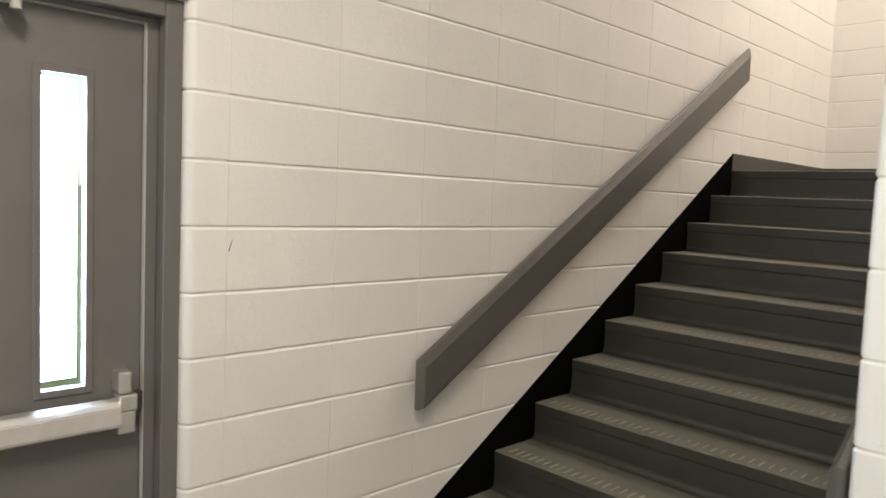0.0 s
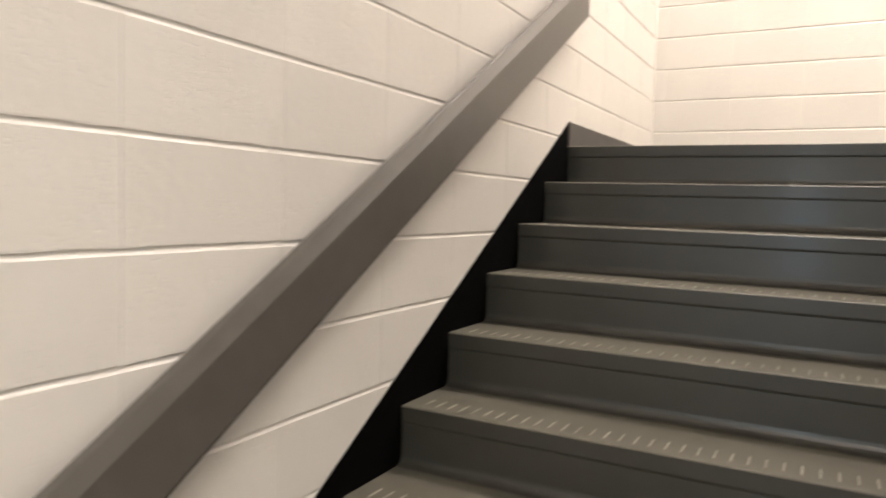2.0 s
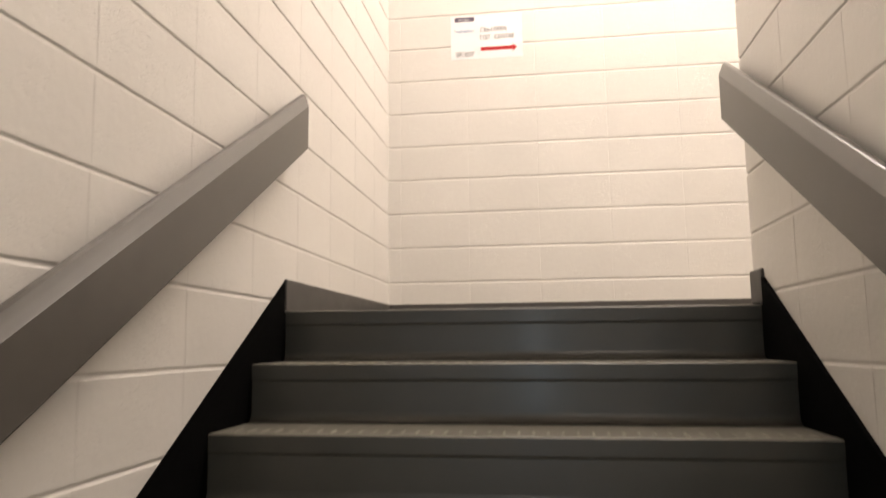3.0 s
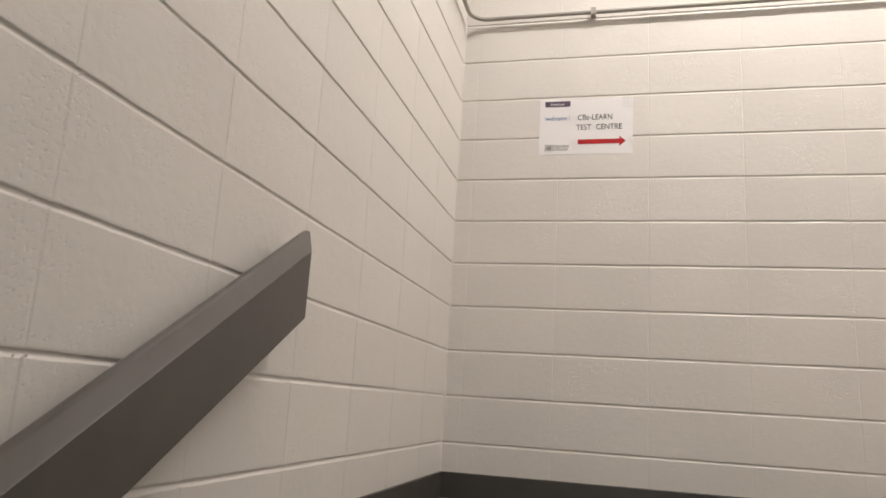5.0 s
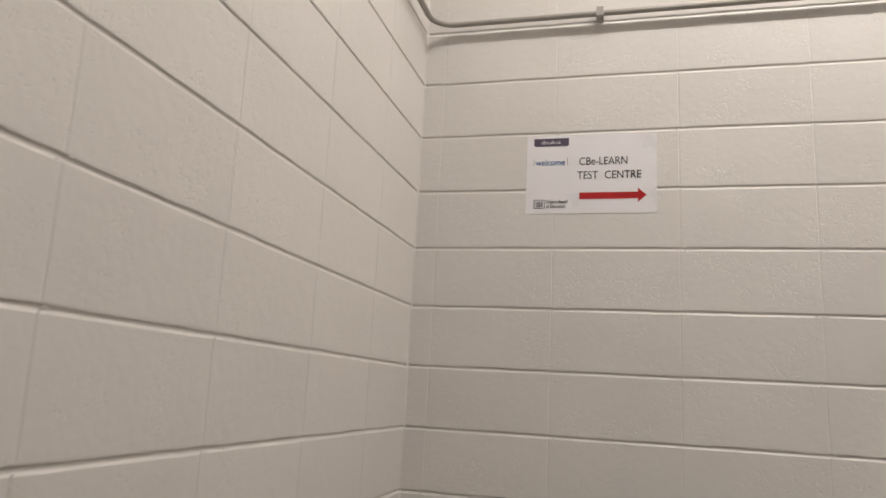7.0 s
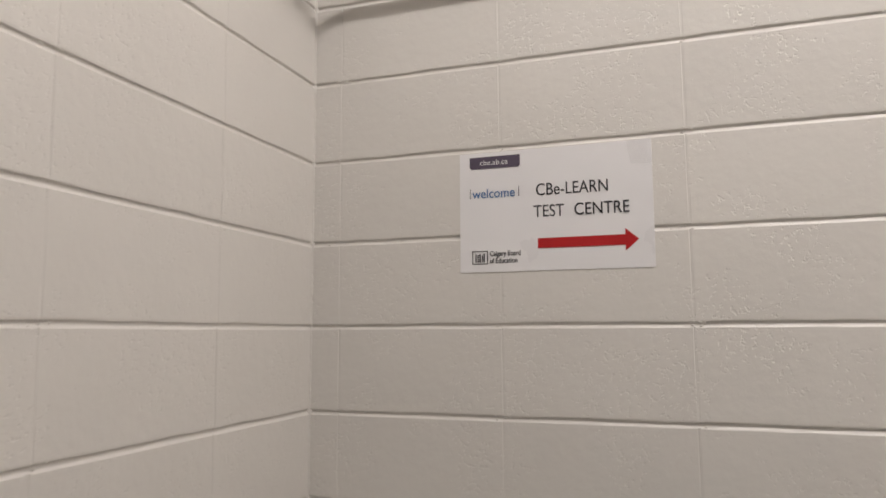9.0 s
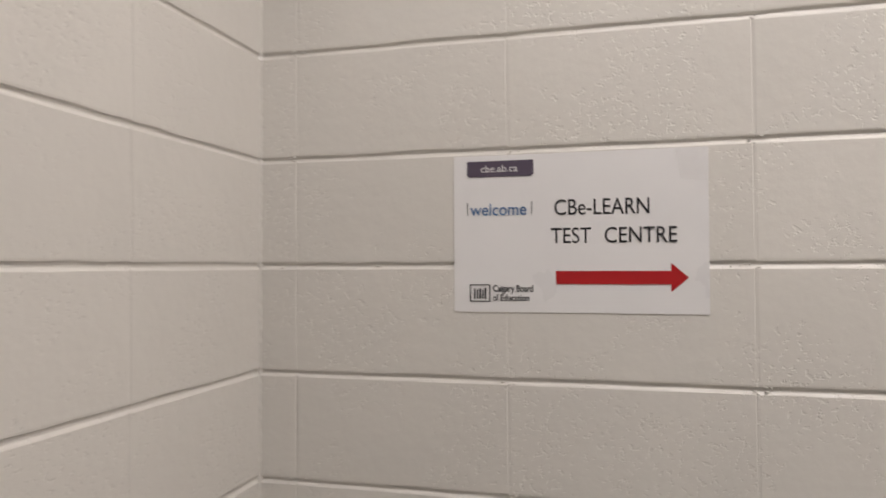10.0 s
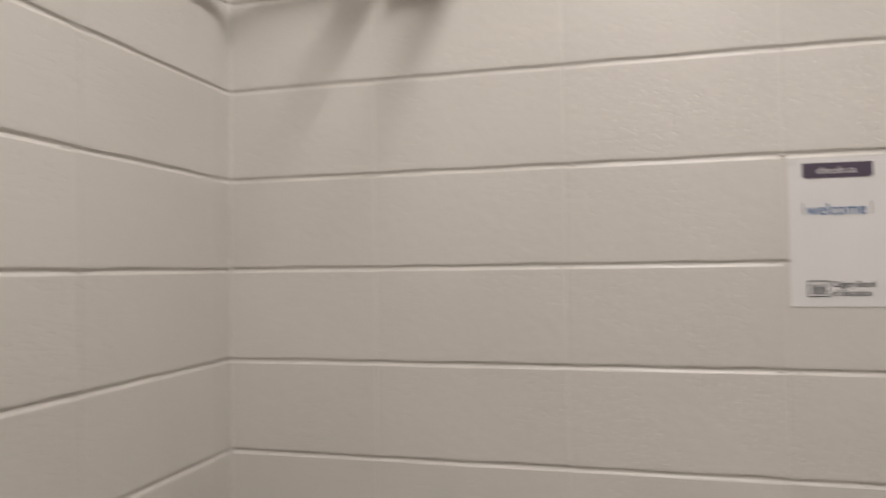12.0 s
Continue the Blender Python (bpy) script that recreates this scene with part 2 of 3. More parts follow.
nose = [(3.4935 - RUN * k, LAND - RISE * k) for k in range(11)]
X0, X1 = 0.0045, DIV - 0.0125
for k, (y, z) in enumerate(nose):
    # nosing with a squared lip and a sloping underside
    bm = bmesh.new()
    back = 0.06
    prism(bm, [(y - 0.0, z - 0.003), (y + 0.004, z), (y + back, z), (y + back, z - 0.006), (y + 0.028, z - 0.012), (y + 0.0050, z - 0.053), (y + 0.0020, z - 0.049), (y + 0.0006, z - 0.044)], "x", X0, X1)
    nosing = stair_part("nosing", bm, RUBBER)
    # faces that point up take the paler TREAD, the others stay RUBBER
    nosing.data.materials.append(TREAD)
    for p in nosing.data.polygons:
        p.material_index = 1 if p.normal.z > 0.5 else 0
    bm = bmesh.new()
    zb = z - RISE
    yb = y + 0.0042
    cove = [(yb - 0.030 * (1 - math.sin(a)), zb + 0.030 * (1 - math.cos(a))) for a in [radians(d) for d in (0, 18, 36, 54, 72, 90)]]
    prism(bm, [(yb + 0.012, z - 0.008), (yb + 0.012, zb)] + cove + [(yb, z - 0.008)], "x", X0, X1)
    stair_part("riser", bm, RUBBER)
    if k < 10:
        y2, z2 = nose[k + 1]
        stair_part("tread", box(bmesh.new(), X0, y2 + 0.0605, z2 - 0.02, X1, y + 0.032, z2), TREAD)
    bm = bmesh.new()
    x = X0 + 0.05
    if k:
        while x < X1 - 0.04:
            # raised ribs; their pale RIB colour imitates reflected light
            prism(bm, [(x, z - 0.001), (x + 0.001, z + 0.0020), (x + 0.006, z + 0.0020), (x + 0.007, z - 0.001)], "y", y + 0.034, y + 0.094)
            x += 0.037
        stair_part("grip_ribs", bm, RIB)["kind"] = "stuff"
# solid core below the treads
bm = bmesh.new()
outline = [(3.5534, FLOOR), (3.5534, LAND - 0.021)]
for k, (y, z) in enumerate(nose):
    outline += [(y + 0.033, z - 0.021), (y + 0.033, z - RISE - 0.021 if k < 10 else FLOOR)]
prism(bm, outline, "x", X0, X1)
stair_part("stair_core", bm, PLASTER)


def skirting(name, xa, xb, label, head=0.068):
    top = lambda y: head + (y - 3.485) * SLOPE
    pts = [(3.62, LAND - 0.3), (3.62, LAND - 0.003), (3.4855, LAND - 0.003), (3.485, top(3.485)), (0.52, top(0.52)), (0.52, FLOOR + 0.002), (1.15, FLOOR + 0.002)]
    ob = part(name, prism(bmesh.new(), pts, "x", xa, xb), BLACK)
    return structure(ob, label)


skirting("skirting_left", 0.0, 0.004, "black painted skirting running down the block wall")
skirting("skirting_right", DIV - 0.012, DIV, "black painted skirting along the divider wall", head=0.050)

BH = 0.108


def baseboard(name, c):
    bm = box(bmesh.new(), *c, bevel=0.003, segs=1)
    return structure(part(name, bm, BASE), "dark grey vinyl baseboard on the landing")


baseboard("baseboard_left", (0.0, 3.486, LAND, 0.010, FAR - 0.0105, LAND + BH))
baseboard("baseboard_far", (0.0, FAR - 0.010, LAND, RIGHT, FAR, LAND + BH))
baseboard("baseboard_right", (RIGHT - 0.010, 3.60, LAND, RIGHT, FAR - 0.0105, LAND + BH))
baseboard("baseboard_divider", (DIV - 0.010, 3.486, LAND, DIV, DIV_B + 0.010, LAND + BH))
baseboard("baseboard_divider_end", (DIV + 0.0005, DIV_B, LAND, DIV2, DIV_B + 0.010, LAND + BH))


# ---- rails ----
def plank_rail(name, x_wall, side, ya, yb, za, zb, label, proud=0.069, flare=0.0, shade_strip=False):
    """A bevelled plank rail. side: +1 when the room lies towards +x. za, zb: the underside at the two ends."""
    root = thing(name, label, "handrail", (x_wall + side * 0.05, (ya + yb) / 2, (za + zb) / 2), "stair handrails")
    at = tuple(root.location)
    h = 0.196
    s = (zb - za) / (yb - ya)
    def loop(x, ins_top, ins_end, ins_bot, cut=0.0):
        a, b = ya + ins_end, yb - ins_end
        f = lambda y: za + (y - ya) * s
        xb = x + side * flare * abs(x - x_wall) / proud
        return [(x, a, f(a) + ins_bot), (xb, b, f(b) + ins_bot + cut), (xb, b, f(b) + h - ins_top), (x, a, f(a) + h - ins_top)]
    bm = bmesh.new()
    loops = [loop(x_wall + side * x, t, e, b) for x, t, e, b in ((0.030, 0.010, 0.004, 0.0), (0.032, 0.0045, 0.002, 0.0), (0.036, 0.001, 0.0, 0.0), (0.041, 0.0, 0.0, 0.0), (0.048, 0.0005, 0.0, 0.0), (0.053, 0.004, 0.002, 0.0), (proud - 0.002, 0.036, 0.018, 0.001), (proud, 0.040, 0.021, 0.004))]
    rings = [[bm.verts.new(p) for p in lp] for lp in loops]
    for r0, r1 in zip(rings, rings[1:]):
        for i in range(4):
            bm.faces.new((r0[i], r0[(i + 1) % 4], r1[(i + 1) % 4], r1[i]))
    bm.faces.new(rings[0])
    bm.faces.new(rings[-1][::-1])
    under(part("rail_plank", bm, RAIL, root), at)
    if shade_strip:
        # thin black strip that stands for the shade line along the underside
        f = lambda y: za + (y - ya) * s
        c = sorted((x_wall + side * 0.034, x_wall + side * (proud - 0.001)))
        bm = prism(bmesh.new(), [(ya + 0.02, f(ya + 0.02) + 0.002), (yb - 0.03, f(yb - 0.03) + 0.002), (yb - 0.03, f(yb - 0.03) - 0.003), (ya + 0.02, f(ya + 0.02) - 0.003)], "x", *c)
        under(part("underside_shade", bm, BLACK, root, "thin black strip standing for the shade under the rail"), at)
    for f in (0.12, 0.5, 0.88):
        y = ya + (yb - ya) * f
        z = za + (y - ya) * s + 0.09
        c = sorted((x_wall, x_wall + side * 0.031))
        under(boxed("wall_bracket", (c[0], y - 0.03, z - 0.03, c[1], y + 0.03, z + 0.03), RAIL, root, 0.003, "grey painted wall bracket"), at)
    return root


plank_rail("stair_handrail", 0.0, 1, 0.775, 3.515, -1.102, 0.542, "wide dark grey plank handrail mounted on the cream block wall", flare=0.007, shade_strip=True)
plank_rail("stair_handrail", DIV, -1, 0.80, 3.60, -1.080, 0.600, "wide dark grey plank handrail mounted on the divider wall", proud=0.0745)

# sloped cap on the divider wall
bm = bmesh.new()
ylo = 0.78
prism(bm, [(DIV_B, cap_z(DIV_B)), (DIV_B, cap_z(DIV_B) + 0.05), (ylo, cap_z(ylo) + 0.05), (ylo, cap_z(ylo))], "x", DIV - 0.05, DIV2 + 0.05)
bmesh.ops.bevel(bm, geom=list(bm.edges), offset=0.006, segments=2, affect="EDGES")
tagged(part("wall_cap", bm, RAIL), "dark grey painted sloping cap on the divider wall", "wall cap")

# ---- exit door ----
DX = -0.10
DOOR_T = 0.178
door = thing("door_1", "closed grey painted steel exit door with a narrow lite and a push bar", "door", (DX, -0.68, FLOOR))
structure(door)
D_AT = (DX, -0.68, FLOOR)
dy0, dy1 = -1.13, -0.221
ly0, ly1, lz0, lz1 = -0.492, -0.371, -0.860, 0.013


def dpart(name, bm, mat, label="", parent=None, smooth=False):
    ob = part(name, bm, mat, parent or door, label, smooth)
    if parent is None:
        under(ob, D_AT)
    return ob


bm = bmesh.new()
for c in ((dy0, FLOOR + 0.01, ly0, DOOR_T), (ly1, FLOOR + 0.01, dy1, DOOR_T), (ly0, FLOOR + 0.01, ly1, lz0), (ly0, lz1, ly1, DOOR_T)):
    box(bm, DX - 0.044, c[0], c[1], DX, c[2], c[3])
bmesh.ops.remove_doubles(bm, verts=bm.verts, dist=0.0001)
dpart("door_leaf", bm, DOOR)
bm = bmesh.new()
for c in ((ly0 - 0.016, lz0 - 0.016, ly0 + 0.004, lz1 + 0.016), (ly1 - 0.004, lz0 - 0.016, ly1 + 0.016, lz1 + 0.016), (ly0 + 0.004, lz0 - 0.016, ly1 - 0.004, lz0 + 0.004), (ly0 + 0.004, lz1 - 0.004, ly1 - 0.004, lz1 + 0.016)):
    box(bm, DX, c[0], c[1], DX + 0.006, c[2], c[3], 0.0015, 1)
dpart("lite_frame", bm, DOOR)
pane = dpart("pane", box(bmesh.new(), DX - 0.026, ly0, lz0, DX - 0.020, ly1, lz1), GLASS)
pane.visible_shadow = False
# frame: face, reveal, stop, head
bm = bmesh.new()
FX = -0.035
for ya, yb in ((-0.182, -0.131), (-1.221, -1.170)):
    box(bm, -0.19, ya, FLOOR, FX, yb, 0.252, 0.003, 1)
box(bm, -0.19, -1.1695, 0.200, FX, -0.1825, 0.252, 0.003, 1)
for ya, yb in ((-0.216, -0.1825), (-1.1695, -1.136)):
    box(bm, -0.19, ya, FLOOR, -0.082, yb, 0.1995, 0.002, 1)
box(bm, -0.19, -1.1355, 0.183, -0.082, -0.2165, 0.1995, 0.002, 1)
dpart("door_frame", bm, DOOR)
bm = bmesh.new()
box(bm, -0.098, -0.2205, FLOOR, -0.078, -0.2165, 0.1825, 0.001, 1)
box(bm, -0.098, -1.13, 0.1785, -0.078, -0.2205, 0.1825, 0.001, 1)
dpart("weatherstrip", bm, GASKET, "pale worn weatherstrip")
# push bar and latch case
bm = bmesh.new()
prof = [(DX + 0.026, -0.975), (DX + 0.072, -0.975), (DX + 0.079, -0.966), (DX + 0.072, -0.918), (DX + 0.058, -0.903), (DX + 0.026, -0.896)]
lo = [bm.verts.new((x, -1.02, z)) for x, z in prof]
hi = [bm.verts.new((x, -0.300, z)) for x, z in prof]
bm.faces.new(lo), bm.faces.new(hi[::-1])
for i in range(6):
    bm.faces.new((lo[i], lo[(i + 1) % 6], hi[(i + 1) % 6], hi[i]))
bmesh.ops.bevel(bm, geom=[e for e in bm.edges if abs(e.verts[0].co.y - e.verts[1].co.y) > 0.1], offset=0.003, segments=2, affect="EDGES")
dpart("push_bar", bm, STEEL, "satin aluminium push bar")
bm = bmesh.new()
box(bm, DX, -0.302, -1.000, DX + 0.058, -0.252, -0.935, 0.006)
box(bm, DX, -0.300, -0.934, DX + 0.066, -0.250, -0.884, 0.006)
box(bm, DX, -0.302, -0.883, DX + 0.058, -0.262, -0.818, 0.008)
dpart("latch_case", bm, STEEL, "satin aluminium latch case")
dpart("latch_bolt", box(bmesh.new(), DX + 0.002, -0.2495, -0.945, DX + 0.022, -0.218, -0.890, 0.002, 1), DARK_P, "black latch bolt and strike")
bm = bmesh.new()
box(bm, DX, -0.98, 0.085, DX + 0.055, -0.70, 0.145, 0.008)
dpart("door_closer", bm, STEEL, "satin door closer body")
bm = tube(bmesh.new(), [(DX + 0.07, -0.95, 0.150), (DX + 0.075, -0.60, 0.158), (DX + 0.065, -0.565, 0.163)], 0.009, 8)
dpart("closer_arm", bm, STEEL)
bm = tube(bmesh.new(), [(DX + 0.068, -0.562, 0.142), (DX + 0.068, -0.562, 0.172)], 0.014, 14)
dpart("closer_shoe", bm, STEEL)
dpart("shoe_bracket", box(bmesh.new(), DX + 0.02, -0.60, 0.170, DX + 0.085, -0.545, 0.176, bevel=0.002, segs=1), DOOR)


# outdoors beyond the lite
structure(boxed("ground", (-400, -400, FLOOR - 0.4, 400, 400, FLOOR - 0.155), GRASS), "sunlit grass beyond the exit door")


# ---- signs ----
def text_mesh(body, width, height, mat, name, parent, m, bold=0.0):
    cu = bpy.data.curves.new(name, "FONT")
    cu.body = body
    cu.size = 1
    cu.offset = bold
    tmp = bpy.data.objects.new(name, cu)
    me = bpy.data.meshes.new_from_object(tmp)
    bpy.data.objects.remove(tmp)
    xs = [v.co.x for v in me.vertices]
    ys = [v.co.y for v in me.vertices]
    for v in me.vertices:
        v.co = Vector(((v.co.x - min(xs)) / (max(xs) - min(xs)) * width, (v.co.y - min(ys)) / (max(ys) - min(ys)) * height, 0))
    me.materials.append(mat)
    me.name = name
    ob = new(name, me)
    ob.parent = parent
    ob.matrix_basis = m
    return ob


def paper_sign(m, label):
    root = thing("paper_sign", label, "sign", group="landing signs")
    W, H = 0.424, 0.272
    # sheet with slight waves, lying off the wall by under a millimetre to three
    bm = bmesh.new()
    nx, ny = 24, 16
    grid = [[bm.verts.new((W * i / nx, -H * j / ny, 0.0014 + 0.0005 * math.sin(5 * i / nx * 2 + j * 0.35) * math.sin(j / ny * math.pi) + 0.0022 * max(0, i / nx - 0.93) / 0.07 * (0.5 + 0.5 * math.sin(j * 1.15)))) for j in range(ny + 1)] for i in range(nx + 1)]
    for i in range(nx):
        for j in range(ny):
            bm.faces.new((grid[i][j], grid[i][j + 1], grid[i + 1][j + 1], grid[i + 1][j]))
    geo = bmesh.ops.extrude_face_region(bm, geom=list(bm.faces))
    for v in geo["geom"]:
        if isinstance(v, bmesh.types.BMVert):
            v.co.z = 0.0004
    bm.normal_update()
    rim = [e for e in bm.edges if len(e.link_faces) == 2 and (abs(e.link_faces[0].normal.z) > 0.5) != (abs(e.link_faces[1].normal.z) > 0.5)]
    bmesh.ops.split_edges(bm, edges=rim)
    part("sheet", bm, PAPER, root, "white laminated paper sheet", True)
    Z = 0.0024
    T = lambda u, v: Matrix.Translation((W * u, -H * v, Z))
    def flat(name, pts, mat, lab="", z=Z):
        b = bmesh.new()
        lo = [b.verts.new((W * u, -H * v, z - 0.0006)) for u, v in pts]
        hi = [b.verts.new((W * u, -H * v, z)) for u, v in pts]
        b.faces.new(hi)
        b.faces.new(lo[::-1])
        for i in range(len(pts)):
            b.faces.new((lo[i], lo[(i + 1) % len(pts)], hi[(i + 1) % len(pts)], hi[i]))
        return part(name, b, mat, root, lab)
    flat("web_badge", [(0.057, 0.035), (0.332, 0.035), (0.332, 0.125), (0.320, 0.137), (0.069, 0.137), (0.057, 0.125)], PURPLE, "dark purple badge")
    text_mesh("cbe.ab.ca", W * 0.152, H * 0.044, PAPER, "badge_text", root, Matrix.Translation((W * 0.115, -H * 0.107, Z + 0.0006)))
    text_mesh("welcome", W * 0.232, H * 0.077, BLUE, "welcome_text", root, T(0.070, 0.385), 0.003)
    flat("text_bar", [(0.057, 0.300), (0.0595, 0.300), (0.0595, 0.385), (0.057, 0.385)], INK)
    flat("text_bar", [(0.322, 0.300), (0.3245, 0.300), (0.3245, 0.385), (0.322, 0.385)], INK)
    text_mesh("CBe-LEARN", W * 0.366, H * 0.100, INK, "title_text", root, T(0.416, 0.392), 0.003)
    text_mesh("TEST", W * 0.158, H * 0.098, INK, "title_text", root, T(0.401, 0.568), 0.003)
    text_mesh("CENTRE", W * 0.272, H * 0.098, INK, "title_text", root, T(0.612, 0.568), 0.003)
    flat("red_arrow", [(0.420, 0.740), (0.86, 0.740), (0.86, 0.692), (0.925, 0.780), (0.86, 0.868), (0.86, 0.822), (0.420, 0.822)], RED, "red arrow")
    fr = [(0.055, 0.825, 0.140, 0.831), (0.055, 0.929, 0.140, 0.935), (0.055, 0.831, 0.059, 0.929), (0.136, 0.831, 0.140, 0.929)]
    b = bmesh.new()
    for u0, v0, u1, v1 in fr + [(0.072, 0.850, 0.078, 0.918), (0.084, 0.858, 0.090, 0.918), (0.094, 0.850, 0.101, 0.918), (0.107, 0.862, 0.112, 0.918), (0.116, 0.846, 0.123, 0.918)]:
        box(b, W * (u0 + 0.012), -H * v1, Z - 0.0006, W * (u1 + 0.012), -H * v0, Z)
    part("emblem", b, INK, root, "small black boxed emblem")
    for word, u, v, w, h in (("Calgary", 0.150, 0.884, 0.088, 0.056), ("Board", 0.246, 0.872, 0.068, 0.044), ("of", 0.150, 0.930, 0.022, 0.042), ("Education", 0.181, 0.930, 0.117, 0.042)):
        text_mesh(word, W * w, H * h, INK, "small_text", root, T(u + 0.014, v), 0.018)
    flat("tape", [(0.875, 0.0), (0.998, -0.005), (0.995, 0.20), (0.90, 0.19)], TAPE, "clear adhesive tape", Z + 0.0008)
    root.matrix_world = m
    return root


# frame of a sign: its x along the wall, y up, z off the wall
paper_sign(Matrix(((1, 0, 0, 0.380), (0, 0, -1, FAR), (0, 1, 0, 1.790), (0, 0, 0, 1))), "white paper sign with red arrow on the wall behind the landing")
paper_sign(Matrix(((0, 0, -1, RIGHT), (-1, 0, 0, 4.033), (0, 1, 0, 1.790), (0, 0, 0, 1))), "white paper sign with red arrow on the landing's end wall")

# ---- conduit and emergency light ----
CZ, CO, CR = 2.213, 0.034, 0.0105
RB = 0.085
pts = [(CO, 1.2, CZ)]
for a in range(0, 91, 10):
    t = radians(a)
    pts.append((CO + RB * (1 - math.cos(t)), FAR - CO - RB * (1 - math.sin(t)), CZ))
for a in range(0, 91, 10):
    t = radians(a)
    pts.append((RIGHT - CO - RB * (1 - math.sin(t)), FAR - CO - RB * (1 - math.cos(t)), CZ))
pts.append((RIGHT - CO, 4.83, CZ))
conduit = thing("conduit", "cream painted metal conduit running round the landing walls", "conduit", (CO, 3.0, CZ))
under(part("conduit_pipe", tube(bmesh.new(), pts, CR, 14), PIPE, conduit, smooth=True), (CO, 3.0, CZ))
for p, ax in (((0, 2.3, CZ), "x"), ((0, 4.4, CZ), "x"), ((0.62, FAR, CZ), "y"), ((2.3, FAR, CZ), "y")):
    if ax == "x":
        c = (0, p[1] - 0.012, CZ - 0.02, CO + CR + 0.002, p[1] + 0.012, CZ + 0.014)
    else:
        c = (p[0] - 0.012, FAR - CO - CR - 0.002, CZ - 0.014, p[0] + 0.012, FAR, CZ + 0.02)
    under(boxed("conduit_strap", c, PIPE, conduit, 0.002), (CO, 3.0, CZ))

EY, EZ = 4.735, 2.235
em_at = (RIGHT, EY, EZ)
em = thing("emergency_light", "white twin-head emergency light on a round wall box", "emergency light", em_at)
bm = box(bmesh.new(), RIGHT - 0.052, EY - 0.058, EZ - 0.058, RIGHT, EY + 0.058, EZ + 0.058, bevel=0.012, segs=3)
under(part("wall_box", bm, WHITE_P, em), em_at)
for s in (-1, 1):
    hy = EY + s * 0.062
    bm = tube(bmesh.new(), [(RIGHT - 0.05, EY + s * 0.02, EZ + 0.01), (RIGHT - 0.10, EY + s * 0.055, EZ + 0.06)], 0.010, 10)
    under(part("swivel_arm", bm, WHITE_P, em), em_at)
    bm = tube(bmesh.new(), [(RIGHT - 0.08, hy, EZ + 0.075), (RIGHT - 0.095, hy, EZ + 0.071), (RIGHT - 0.16, hy + s * 0.03, EZ + 0.035), (RIGHT - 0.17, hy + s * 0.034, EZ + 0.030)], 0.036, 20)
    under(part("lamp_head", bm, WHITE_P, em), em_at)
    bm = tube(bmesh.new(), [(RIGHT - 0.1695, hy + s * 0.034, EZ + 0.0302), (RIGHT - 0.173, hy + s * 0.0355, EZ + 0.0285)], 0.031, 20)
    under(part("lamp_lens", bm, DARK_P, em, "amber-brown lamp lens"), em_at)

# ceiling fixtures that carry the lamps, both out of view; the lobby one is added
for half, x, y, z in ((1.17, 1.75, 4.08, CEIL), (0.62, 1.9, -1.3, LOW_CEIL)):
    fx = thing("ceiling_light", "white linear ceiling light, assumed and out of view", "ceiling light", (x, y, z), "ceiling lights")
    under(boxed("fixture_body", (x - half, y - 0.10, z - 0.06, x + half, y + 0.10, z), WHITE_P, fx, 0.006), (x, y, z))

# ---- blocks, last ----
JD, JC = 0.0046, 0.0060     # depth and half width of the raked bed joints
VD, VC = 0.0007, 0.0022     # the filled head joints
rng = random.Random(7)


def block_mesh(w, h, seed, vd):
    """Face of one painted block, x along the wall, y up, z out; its origin is the lower left corner."""
    r = random.Random(seed)
    n = max(int(w / 0.05), 1)
    verts, faces = [], []
    xs = [VC + (w - 2 * VC) * i / n for i in range(n + 1)]
    def row(y0, z0, jit, ends):
        base = len(verts)
        for i, x in enumerate(xs):
            x = ends[0] if i == 0 else ends[1] if i == n else x
            verts.append((x, y0 + r.uniform(-jit, jit), z0))
        return base
    rows = [row(0, -JD, 0, (0, w)), row(JC * 0.42, -JD * 0.92, 0.0006, (0.0, w)), row(JC * 0.85, -0.0005, 0.0012, (VC, w - VC)), row(JC + 0.002, 0, 0.0006, (VC + 0.001, w - VC - 0.001)),
            row(h - JC - 0.0022, 0, 0.0006, (VC + 0.001, w - VC - 0.001)), row(h - JC - 0.0004, -0.0011, 0.0008, (VC, w - VC)), row(h - JC * 0.50, -0.0036, 0.0006, (0.0, w)), row(h, -JD, 0, (0, w))]
    for a, b in zip(rows, rows[1:]):
        for i in range(n):
            faces.append((a + i, a + i + 1, b + i + 1, b + i))
    # head joints at both sides
    for side, i in ((0, 0), (1, n)):
        k = len(verts)
        x = 0 if side == 0 else w
        verts.append((x, JC, -vd))
        verts.append((x, h - JC, -vd))
        a, b, c, d = rows[2] + i, rows[3] + i, rows[4] + i, rows[5] + i
        f = (k, a, b, c, d, k + 1)
        faces.append(f if side == 0 else f[::-1])
        g = (rows[1] + i, rows[2] + i, k)
        faces.append(g[::-1] if side == 0 else g)
        g = (rows[6] + i, k + 1, rows[5] + i)
        faces.append(g[::-1] if side == 0 else g)
    me = bpy.data.meshes.new("block")
    me.from_pydata(verts, [], faces)
    me.materials.append(PAINT)
    me.update()
    return me


cache = {}


